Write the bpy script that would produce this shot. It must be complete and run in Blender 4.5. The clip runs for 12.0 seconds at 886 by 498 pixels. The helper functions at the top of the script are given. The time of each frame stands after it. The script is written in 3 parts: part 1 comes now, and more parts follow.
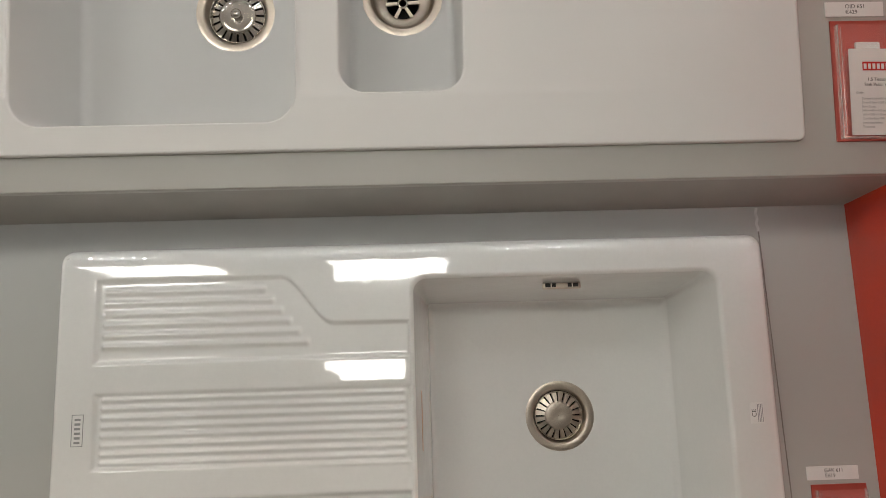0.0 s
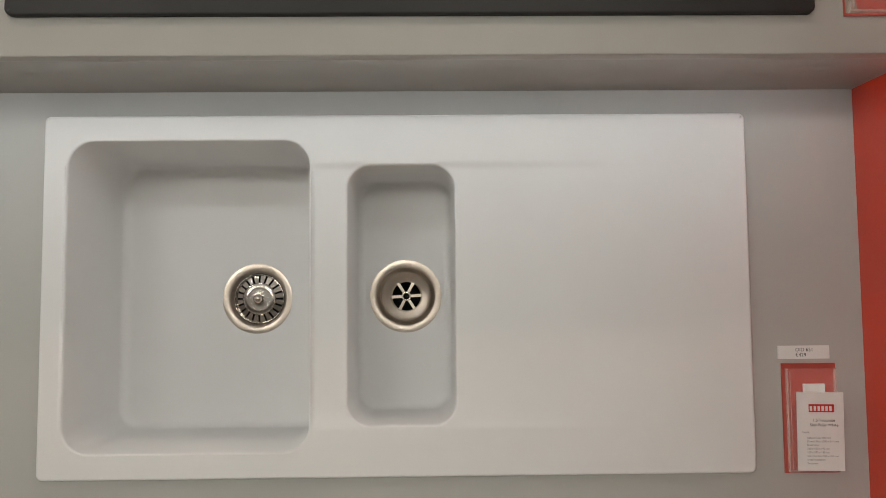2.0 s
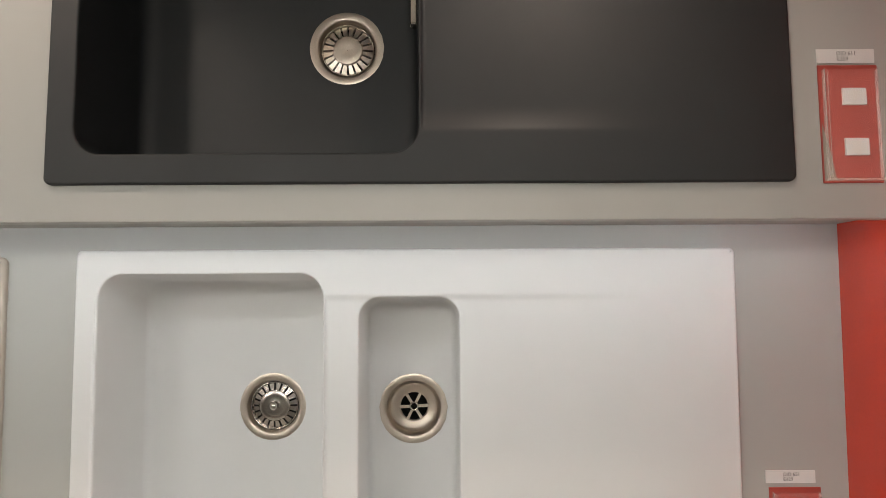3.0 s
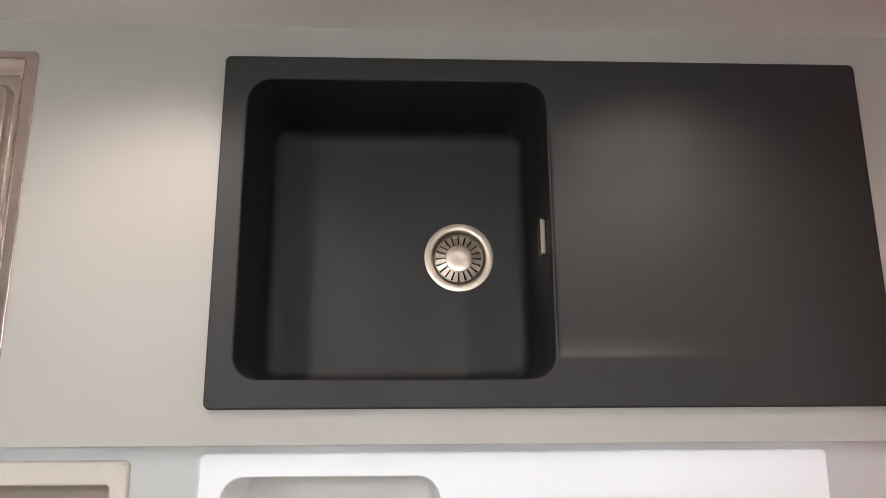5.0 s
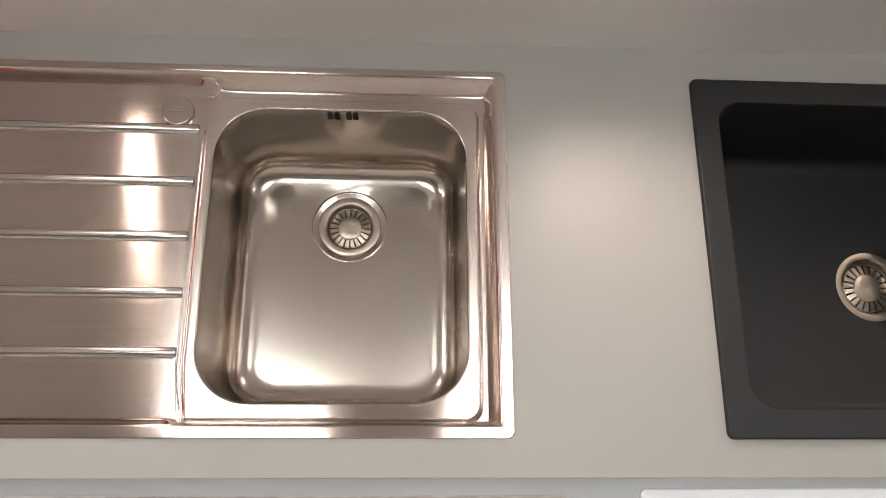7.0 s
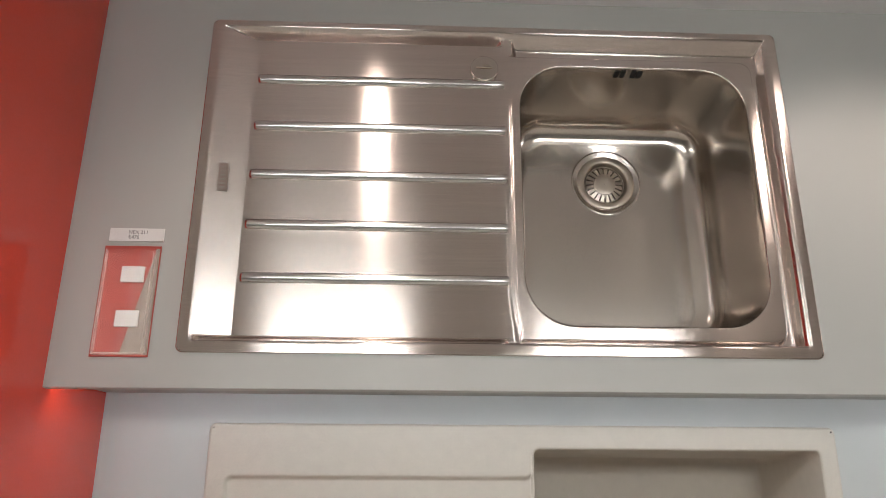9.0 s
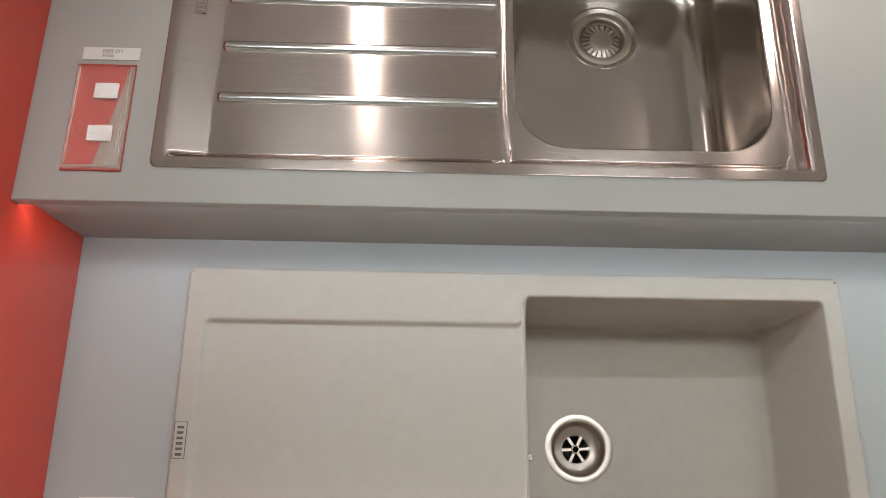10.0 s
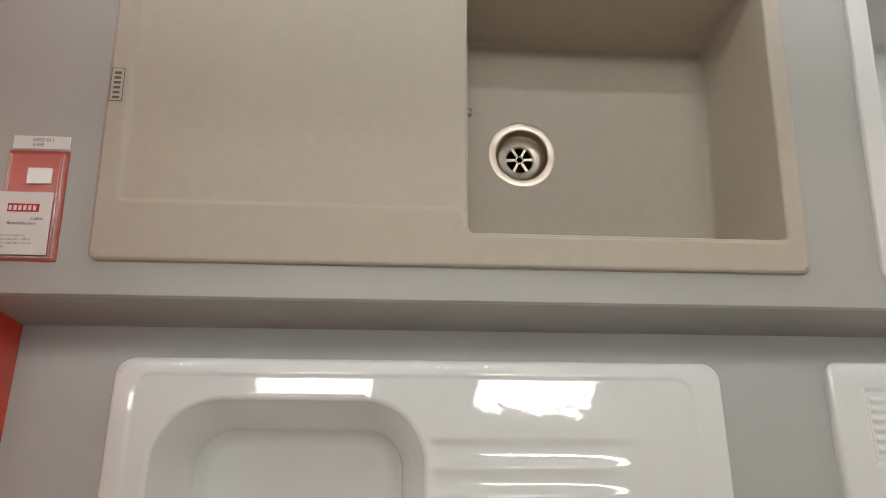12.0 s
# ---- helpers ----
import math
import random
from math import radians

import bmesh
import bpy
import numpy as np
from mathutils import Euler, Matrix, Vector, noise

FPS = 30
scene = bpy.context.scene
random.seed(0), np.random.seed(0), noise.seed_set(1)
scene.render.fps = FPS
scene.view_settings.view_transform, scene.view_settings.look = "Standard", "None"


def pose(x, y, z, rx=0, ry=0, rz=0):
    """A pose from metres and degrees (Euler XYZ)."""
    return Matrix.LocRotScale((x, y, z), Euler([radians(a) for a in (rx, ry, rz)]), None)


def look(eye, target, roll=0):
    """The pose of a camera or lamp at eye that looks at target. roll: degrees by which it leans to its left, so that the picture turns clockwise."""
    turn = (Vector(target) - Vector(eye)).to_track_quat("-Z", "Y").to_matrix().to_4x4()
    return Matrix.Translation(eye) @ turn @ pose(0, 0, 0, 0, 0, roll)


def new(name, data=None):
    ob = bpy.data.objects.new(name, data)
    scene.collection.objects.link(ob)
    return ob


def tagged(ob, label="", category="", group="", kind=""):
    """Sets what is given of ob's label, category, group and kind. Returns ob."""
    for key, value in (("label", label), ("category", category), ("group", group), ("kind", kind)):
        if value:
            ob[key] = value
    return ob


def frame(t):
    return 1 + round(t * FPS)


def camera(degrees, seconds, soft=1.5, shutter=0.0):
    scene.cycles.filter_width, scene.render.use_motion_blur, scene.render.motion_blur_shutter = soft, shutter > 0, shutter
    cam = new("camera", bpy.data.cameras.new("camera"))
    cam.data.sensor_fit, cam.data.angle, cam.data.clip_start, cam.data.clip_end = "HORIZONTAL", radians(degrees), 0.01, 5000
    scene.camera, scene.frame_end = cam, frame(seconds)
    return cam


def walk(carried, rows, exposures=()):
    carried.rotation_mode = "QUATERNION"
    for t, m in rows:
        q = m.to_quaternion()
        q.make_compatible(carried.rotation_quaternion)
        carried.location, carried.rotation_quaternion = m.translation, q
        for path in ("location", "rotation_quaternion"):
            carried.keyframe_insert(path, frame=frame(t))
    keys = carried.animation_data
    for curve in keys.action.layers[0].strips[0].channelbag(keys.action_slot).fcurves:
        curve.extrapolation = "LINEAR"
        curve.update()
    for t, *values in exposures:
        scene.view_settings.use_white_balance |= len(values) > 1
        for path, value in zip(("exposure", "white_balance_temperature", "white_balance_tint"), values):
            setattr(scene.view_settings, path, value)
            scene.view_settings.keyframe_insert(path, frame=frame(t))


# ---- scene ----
cam = camera(61.8, 12.0, soft=0.8)
PATH = [
    (0, (0.521, -0.888, -0.185), (0.585, 1.106, -0.043), -1.6),
    (0.5, (0.521, -0.918, -0.09), (0.574, 1.076, 0.057), -1.5),
    (1, (0.522, -0.951, 0.006), (0.567, 1.043, 0.157), -1.3),
    (1.5, (0.53, -0.994, 0.122), (0.57, 1.0, 0.267), -0.8),
    (2, (0.549, -1.049, 0.248), (0.578, 0.946, 0.381), -0.5),
    (2.5, (0.556, -1.1, 0.35), (0.565, 0.897, 0.47), -0.3),
    (3, (0.556, -1.126, 0.427), (0.558, 0.869, 0.576), -0.3),
    (4.8, (0.395, -1.207, 0.591), (0.446, 0.752, 0.988), -0.1),
    (5, (0.328, -1.214, 0.585), (0.415, 0.741, 0.995), -0.3),
    (5.5, (0.181, -1.194, 0.572), (0.297, 0.755, 1.005), -0.3),
    (6, (0.008, -1.131, 0.573), (0.137, 0.809, 1.041), -0.3),
    (6.5, (-0.156, -1.125, 0.581), (-0.033, 0.81, 1.071), -0.2),
    (7, (-0.358, -1.147, 0.561), (-0.253, 0.778, 1.095), 0.0),
    (7.5, (-0.533, -1.17, 0.561), (-0.431, 0.756, 1.091), 0.1),
    (7.7, (-0.581, -1.183, 0.559), (-0.489, 0.744, 1.084), 0.2),
    (9.3, (-0.784, -1.167, 0.366), (-0.713, 0.742, 0.958), 0.4),
    (9.5, (-0.777, -1.141, 0.325), (-0.71, 0.77, 0.912), 0.5),
    (10, (-0.743, -1.079, 0.214), (-0.685, 0.835, 0.789), 0.6),
    (10.5, (-0.716, -1.029, 0.1), (-0.65, 0.893, 0.65), 0.6),
    (11, (-0.7, -0.996, -0.008), (-0.629, 0.935, 0.505), 0.7),
    (11.5, (-0.694, -0.984, -0.124), (-0.586, 0.951, 0.369), 0.5),
    (12, (-0.688, -0.974, -0.214), (-0.554, 0.963, 0.269), 0.3),
]
# The display leans back: poses above are in the frame of its middle panel.
LEAN = pose(0, 0, 0.85, -17.5, 0, 0)
walk(cam, [(t, LEAN @ look(eye, target, roll)) for t, eye, target, roll in PATH],
     exposures=[(0, 0.18, 6400, 10), (1.5, 0.13, 6400, 10), (2.5, 0.32, 6400, 10), (3.2, 0.53, 6350, 11), (4.8, 0.92, 6100, 14), (5.5, 0.96, 6050, 14),
                (6.5, 0.84, 6200, 14), (7.0, 0.76, 6220, 14), (7.5, 0.60, 6250, 14), (9.5, 0.60, 5850, 9), (10.5, 0.52, 5780, 8), (11.5, 0.42, 6220, 10), (12, 0.34, 6350, 10)])

# ---- light ----
world = bpy.data.worlds.new("World")
scene.world = world
world.use_nodes = True
world.node_tree.nodes["Background"].inputs[0].default_value = (0.9, 0.95, 1.0, 1)
world.node_tree.nodes["Background"].inputs[1].default_value = 0.02
LED_STRENGTH = 64.0
PANEL_STRENGTH = 13.0
SPOT_WATTS = 4.3

# ---- materials ----


def material(name, colour, rough=0.5, metal=0.0, scale=40.0, vary=0.06, fine=400.0, fine_vary=0.05,
             bump=0.0, bump_scale=200.0, coat=0.0, spec=0.5, stretch=(1, 1, 1), rough_vary=0.05,
             aniso=0.0, turn=0.0, coat_rough=0.03, smudge=8.0):
    m = bpy.data.materials.new(name)
    m.use_nodes = True
    n, l = m.node_tree.nodes, m.node_tree.links
    b = n["Principled BSDF"]
    tc = n.new("ShaderNodeTexCoord")
    mp = n.new("ShaderNodeMapping")
    mp.inputs["Scale"].default_value = stretch
    l.new(tc.outputs["Object"], mp.inputs["Vector"])

    def noise_tex(s, detail):
        t = n.new("ShaderNodeTexNoise")
        t.inputs["Scale"].default_value = s
        t.inputs["Detail"].default_value = detail
        l.new(mp.outputs[0], t.inputs["Vector"])
        return t

    def ranged(tex, lo, hi):
        r = n.new("ShaderNodeMapRange")
        r.inputs["From Min"].default_value, r.inputs["From Max"].default_value = 0.3, 0.7
        r.inputs["To Min"].default_value, r.inputs["To Max"].default_value = lo, hi
        l.new(tex.outputs["Fac"], r.inputs["Value"])
        return r

    big, small = noise_tex(scale, 3), noise_tex(fine, 4)
    r1, r2 = ranged(big, 1 - vary, 1 + vary), ranged(small, 1 - fine_vary, 1 + fine_vary)
    mul = n.new("ShaderNodeMath")
    mul.operation = "MULTIPLY"
    l.new(r1.outputs[0], mul.inputs[0])
    l.new(r2.outputs[0], mul.inputs[1])
    mix = n.new("ShaderNodeVectorMath")
    mix.operation = "SCALE"
    mix.inputs[0].default_value = colour
    l.new(mul.outputs[0], mix.inputs["Scale"])
    l.new(mix.outputs[0], b.inputs["Base Color"])
    rr = ranged(noise_tex(smudge, 5), max(0.02, rough - rough_vary), rough + rough_vary)
    l.new(rr.outputs[0], b.inputs["Roughness"])
    b.inputs["Metallic"].default_value = metal
    b.inputs["Specular IOR Level"].default_value = spec
    b.inputs["Coat Weight"].default_value = coat
    b.inputs["Coat Roughness"].default_value = coat_rough
    if aniso:
        tg = n.new("ShaderNodeTangent")
        tg.direction_type = "UV_MAP"
        l.new(tg.outputs[0], b.inputs["Tangent"])
        b.inputs["Anisotropic"].default_value = aniso
        b.inputs["Anisotropic Rotation"].default_value = turn
    if bump:
        bt = noise_tex(bump_scale, 3)
        bn = n.new("ShaderNodeBump")
        bn.inputs["Strength"].default_value = 1.0
        bn.inputs["Distance"].default_value = bump
        l.new(bt.outputs["Fac"], bn.inputs["Height"])
        l.new(bn.outputs[0], b.inputs["Normal"])
        if coat:
            l.new(bn.outputs[0], b.inputs["Coat Normal"])
    return m


def glow(name, colour, strength):
    m = bpy.data.materials.new(name)
    m.use_nodes = True
    b = m.node_tree.nodes["Principled BSDF"]
    b.inputs["Base Color"].default_value = (0.8, 0.8, 0.8, 1)
    b.inputs["Emission Color"].default_value = (*colour, 1)
    b.inputs["Emission Strength"].default_value = strength
    return m


def clear(name, colour=(1, 1, 1), rough=0.03, weight=0.97):
    m = bpy.data.materials.new(name)
    m.use_nodes = True
    b = m.node_tree.nodes["Principled BSDF"]
    b.inputs["Base Color"].default_value = (*colour, 1)
    b.inputs["Transmission Weight"].default_value = weight
    b.inputs["Roughness"].default_value = rough
    b.inputs["IOR"].default_value = 1.45
    return m


LAMINATE = material("grey_laminate", (0.45, 0.445, 0.422), 0.42, scale=3, vary=0.03, fine=900, fine_vary=0.03, bump=0.00006, bump_scale=900)
# Laminate for the undersides: browner grey, darkened further to hold some of their shade.
LAMINATE_SHADED = material("grey_laminate_shaded", (0.35, 0.335, 0.312), 0.45, scale=12, vary=0.05, fine=700, fine_vary=0.04)
RED = material("red_gloss_laminate", (0.60, 0.040, 0.016), 0.22, scale=5, vary=0.05, fine=300, fine_vary=0.02, coat=0.3)
CANOPY = material("canopy_paint", (0.80, 0.80, 0.81), 0.5, scale=4, vary=0.03, fine=500, fine_vary=0.03)
CERAMIC = material("white_glazed_ceramic", (0.80, 0.79, 0.77), 0.05, scale=6, vary=0.02, fine=200, fine_vary=0.01, bump=0.0006, bump_scale=15, coat=0.8, rough_vary=0.015)
WHITE_STONE = material("matt_white_composite", (0.76, 0.752, 0.745), 0.5, scale=8, vary=0.015, fine=1500, fine_vary=0.02, bump=0.00004, bump_scale=1500)
BEIGE_STONE = material("beige_granite_composite", (0.50, 0.442, 0.372), 0.52, scale=60, vary=0.03, fine=1400, fine_vary=0.13, bump=0.00008, bump_scale=1300)
BLACK_STONE = material("black_granite_composite", (0.0135, 0.0142, 0.0152), 0.54, scale=60, vary=0.05, fine=1400, fine_vary=0.3, bump=0.00010, bump_scale=1400, spec=0.58)
STEEL = material("brushed_steel", (0.635, 0.556, 0.510), 0.175, 1.0, scale=30, vary=0.03, fine=220, fine_vary=0.05, stretch=(0.05, 1, 6), aniso=0.95, turn=0.25, rough_vary=0.02, bump=0.000012, bump_scale=300)
BOWL_STEEL = material("satin_steel", (0.625, 0.57, 0.515), 0.19, 1.0, scale=10, vary=0.03, fine=300, fine_vary=0.03, rough_vary=0.015)
RIB_STEEL = material("polished_rib_steel", (0.68, 0.65, 0.62), 0.2, 1.0, scale=30, vary=0.03, fine=400, fine_vary=0.03)
DRAIN_STEEL = material("turned_steel", (0.55, 0.48, 0.405), 0.34, 1.0, scale=40, vary=0.05, fine=800, fine_vary=0.08)
CHROME = material("chrome", (0.58, 0.54, 0.49), 0.2, 1.0, scale=60, vary=0.04, fine=500, fine_vary=0.04)
COPPER = material("copper_tone", (0.45, 0.25, 0.17), 0.35, 0.6, scale=40, vary=0.05, fine=500, fine_vary=0.05)
DARK = material("drain_dark", (0.012, 0.011, 0.010), 0.6, scale=50, vary=0.2, fine=400, fine_vary=0.2)
PAPER = material("white_card", (0.78, 0.77, 0.75), 0.6, scale=30, vary=0.02, fine=600, fine_vary=0.02)
RED_CARD = material("red_card", (0.40, 0.062, 0.043), 0.5, scale=30, vary=0.05, fine=500, fine_vary=0.03)
GREY_CARD = material("grey_card", (0.30, 0.25, 0.21), 0.5, scale=30, vary=0.05, fine=500, fine_vary=0.03)
FOAM = material("white_foam_pad", (0.66, 0.65, 0.63), 0.7, scale=60, vary=0.04, fine=900, fine_vary=0.05)
BROWN_INK = material("brown_ink", (0.13, 0.11, 0.09), 0.6, scale=50, vary=0.1, fine=500, fine_vary=0.05)
INK = material("dark_ink", (0.05, 0.05, 0.05), 0.6, scale=50, vary=0.1, fine=500, fine_vary=0.05)
GREY_INK = material("grey_ink", (0.28, 0.28, 0.28), 0.6, scale=50, vary=0.1, fine=500, fine_vary=0.05)
LOGO_RED = material("logo_red", (0.55, 0.03, 0.025), 0.5, scale=50, vary=0.04, fine=500, fine_vary=0.03)
ACRYLIC = clear("clear_acrylic", (0.97, 0.95, 0.94))
ACRYLIC_EDGE = clear("acrylic_edge", (0.92, 0.84, 0.80), 0.12, 0.75)
ALU = material("aluminium_profile", (0.6, 0.6, 0.6), 0.4, 1.0, scale=30, vary=0.05, fine=400, fine_vary=0.05)
SILICONE = material("dried_silicone", (0.62, 0.61, 0.59), 0.35, scale=60, vary=0.1, fine=500, fine_vary=0.05)
JOINT = material("joint_filler", (0.24, 0.22, 0.20), 0.6, scale=60, vary=0.2, fine=500, fine_vary=0.1)
ROOM_WALL = material("room_paint", (0.38, 0.355, 0.33), 0.7, scale=2, vary=0.05, fine=200, fine_vary=0.03)
ROOM_FLOOR = material("room_floor_tile", (0.33, 0.295, 0.26), 0.4, scale=4, vary=0.12, fine=120, fine_vary=0.08)
ROOM_CEILING = material("room_ceiling_paint", (0.80, 0.785, 0.765), 0.8, scale=2, vary=0.03, fine=200, fine_vary=0.03)
LED_GLOW = glow("led_glow", (0.96, 0.985, 0.98), LED_STRENGTH)
PANEL_GLOW = glow("panel_glow", (1.0, 0.985, 0.90), PANEL_STRENGTH)
SPOT_GLOW = glow("spot_glow", (1.0, 0.84, 0.68), 6.0)

# ---- mesh helpers ----


def mesh_object(name, verts, faces, mat, parent=None, label="", smooth=True, uv=False):
    me = bpy.data.meshes.new(name)
    me.from_pydata([tuple(map(float, v)) for v in verts], [], faces)
    me.update()
    bm = bmesh.new()
    bm.from_mesh(me)
    bmesh.ops.recalc_face_normals(bm, faces=bm.faces) if not smooth else None
    for f in bm.faces:
        f.smooth = smooth
    bm.to_mesh(me)
    bm.free()
    if uv:
        lay = me.uv_layers.new(name="flat")
        for lp in me.loops:
            c = me.vertices[lp.vertex_index].co
            lay.data[lp.index].uv = (c.x, c.z)
    me.materials.append(mat)
    ob = new(name, me)
    if parent:
        ob.parent = parent
    if label:
        tagged(ob, label)
    return ob


def part(name, bm, mat, parent, label=""):
    me = bpy.data.meshes.new(name)
    bm.to_mesh(me)
    bm.free()
    me.materials.append(mat)
    ob = new(name, me)
    ob.parent = parent
    if label:
        tagged(ob, label)
    return ob


def box_bm(x0, x1, y0, y1, z0, z1, bevel=0.0):
    bm = bmesh.new()
    bmesh.ops.create_cube(bm, size=1)
    for v in bm.verts:
        v.co = ((x0 + x1) / 2 + v.co.x * (x1 - x0), (y0 + y1) / 2 + v.co.y * (y1 - y0), (z0 + z1) / 2 + v.co.z * (z1 - z0))
    if bevel:
        bmesh.ops.bevel(bm, geom=bm.edges[:], offset=bevel, segments=2, affect="EDGES", profile=0.5)
    return bm


def structure(name, bm, mat, m=None, label="", category=""):
    me = bpy.data.meshes.new(name)
    bm.to_mesh(me)
    bm.free()
    me.materials.append(mat)
    ob = new(name, me)
    if m is not None:
        ob.matrix_world = m
    return tagged(ob, label, category, kind="structure")


def rr_sdf(u, v, x0, x1, v0, v1, r):
    """Signed distance to a rounded rectangle, negative inside."""
    qx = np.abs(u - (x0 + x1) / 2) - (x1 - x0) / 2 + r
    qv = np.abs(v - (v0 + v1) / 2) - (v1 - v0) / 2 + r
    return np.hypot(np.maximum(qx, 0), np.maximum(qv, 0)) + np.minimum(np.maximum(qx, qv), 0) - r


def snap(u, v, which, rect):
    e = 1e-5
    s = rr_sdf(u, v, *rect)
    gu = (rr_sdf(u + e, v, *rect) - s) / e
    gv = (rr_sdf(u, v + e, *rect) - s) / e
    g = np.maximum(np.hypot(gu, gv), 0.3)
    return np.where(which, u - s * gu / g, u), np.where(which, v - s * gv / g, v)


def rr_loop(x0, x1, v0, v1, r, n_corner=10, n_side=12):
    """Points round a rounded rectangle, always the same number, starting at the right side's foot, turning anticlockwise."""
    r = max(min(r, (x1 - x0) / 2 - 1e-4, (v1 - v0) / 2 - 1e-4), 1e-4)
    pts = []
    corners = [(x1 - r, v1 - r, 0), (x0 + r, v1 - r, 90), (x0 + r, v0 + r, 180), (x1 - r, v0 + r, 270)]
    for k, (cx, cv, a) in enumerate(corners):
        for i in range(n_corner + 1):
            t = radians(a + 90 * i / n_corner)
            pts.append((cx + r * math.cos(t), cv + r * math.sin(t)))
        nx, nv, na = corners[(k + 1) % 4]
        ex, ev = nx + r * math.cos(radians(na)), nv + r * math.sin(radians(na))
        sx, sv = pts[-1]
        for i in range(1, n_side):
            f = i / n_side
            pts.append((sx + (ex - sx) * f, sv + (ev - sv) * f))
    return np.array(pts)


def bridge(n_loops, n, faces=None, base=0):
    faces = [] if faces is None else faces
    for k in range(n_loops - 1):
        for i in range(n):
            j = (i + 1) % n
            faces.append((base + k * n + i, base + k * n + j, base + (k + 1) * n + j, base + (k + 1) * n + i))
    return faces


def deck_mesh(name, width, height, corner, surface, holes, mat, parent, edge=0.003, step=0.003, skirt=0.004, uv=False, label=""):
    """A sink's deck: a fine sheet that follows surface(u, v), open at the bowls, with a rounded edge down to the panel."""
    rect = (edge, width - edge, edge, height - edge, corner)
    nu, nv = round((width - 2 * edge) / step), round((height - 2 * edge) / step)
    uu, vv = np.meshgrid(np.linspace(edge, width - edge, nu + 1), np.linspace(edge, height - edge, nv + 1), indexing="ij")
    s = rr_sdf(uu, vv, *rect)
    gone = s > 0.6 * step
    on = np.abs(s) <= 0.6 * step
    uu, vv = snap(uu, vv, on, rect)
    edge_of = np.zeros_like(gone)
    for h in holes:
        s = rr_sdf(uu, vv, *h)
        gone |= s < -0.6 * step
        near = np.abs(s) <= 0.6 * step
        uu, vv = snap(uu, vv, near, h)
        edge_of |= near
    dd = surface(uu, vv)
    idx = np.arange(uu.size).reshape(uu.shape)
    faces = []
    g, e = gone, edge_of
    for i in range(nu):
        for j in range(nv):
            q = [(i, j), (i + 1, j), (i + 1, j + 1), (i, j + 1)]
            keep = [p for p in q if not g[p]]
            if len(keep) < 3:
                continue
            if all(e[p] for p in keep):
                cu = sum(uu[p] for p in keep) / len(keep)
                cv = sum(vv[p] for p in keep) / len(keep)
                if any(rr_sdf(cu, cv, *h) < 0 for h in holes):
                    continue
            faces.append(tuple(int(idx[p]) for p in keep))
    verts = np.stack([uu.ravel(), dd.ravel(), vv.ravel()], 1).tolist()
    base = len(verts)
    under = edge + 1.3 * step
    loops = [(rr_loop(under, width - under, under, height - under, max(corner - 1.3 * step, 0.0005)), 0.0003)]
    for k in range(5):
        a = radians(90 * k / 4)
        lp = rr_loop(edge - edge * math.sin(a), width - edge + edge * math.sin(a), edge - edge * math.sin(a), height - edge + edge * math.sin(a), corner + edge * math.sin(a))
        loops.append((lp, edge * (1 - math.cos(a))))
    n = len(loops[0][0])
    inner = surface(loops[1][0][:, 0], loops[1][0][:, 1])
    for lp, d in loops:
        verts += [(p[0], inner[i] + d, p[1]) for i, p in enumerate(lp)]
    verts += [(p[0], skirt, p[1]) for p in loops[-1][0]]
    bridge(len(loops) + 1, n, faces, base)
    used = sorted({i for f in faces for i in f})
    where = {o: k for k, o in enumerate(used)}
    verts = [verts[i] for i in used]
    faces = [tuple(where[i] for i in f) for f in faces]
    return mesh_object(name, verts, faces, mat, parent, label, uv=uv)


def bowl_mesh(name, rect, depth, drain, surface, mat, parent, draft=0.006, lip=0.004, foot=0.015, floor_corner=None, sink_in=0.004, wall_bias=(0, 0, 0, 0), label=""):
    """A bowl let into the deck: lip, drafted walls, rounded foot and a floor that falls to the drain (u, v, radius).
    wall_bias: further inward lean of the left, right, lower and upper walls."""
    x0, x1, v0, v1, r = rect
    floor_corner = floor_corner or r
    rows = [(-0.002, 0.0004), (0, 0)]
    for k in range(1, 5):
        a = radians(90 * k / 4)
        rows.append((lip * math.sin(a), lip * (1 - math.cos(a))))
    for k in range(1, 9):
        f = k / 8
        rows.append((lip + draft * f, lip + (depth - foot - lip) * f))
    for k in range(1, 8):
        a = radians(90 * k / 7)
        rows.append((lip + draft + foot * (1 - math.cos(a)), depth - foot + foot * math.sin(a)))
    verts, n = [], 0
    for off, d in rows:
        f = min(max(d / depth, 0), 1)
        rad = r + (floor_corner - r) * f - off * 0.6
        bl, br, bb, bt = (w * f for w in wall_bias)
        lp = rr_loop(x0 + off + bl, x1 - off - br, v0 + off + bb, v1 - off - bt, max(rad, 0.004))
        n = len(lp)
        top = surface(lp[:, 0], lp[:, 1])
        verts += [(p[0], top[i] * (1 - f) + d, p[1]) for i, p in enumerate(lp)]
    last = lp
    cu, cv, rd = drain
    for t in (0.03, 0.1, 0.2, 0.35, 0.5, 0.65, 0.8, 0.92, 1.0):
        for p in last:
            a = math.atan2(p[1] - cv, p[0] - cu)
            q = (cu + rd * math.cos(a), cv + rd * math.sin(a))
            verts.append((p[0] + (q[0] - p[0]) * t, depth + sink_in * t, p[1] + (q[1] - p[1]) * t))
    faces = bridge(len(rows) + 9, n)
    return mesh_object(name, verts, faces, mat, parent, label)


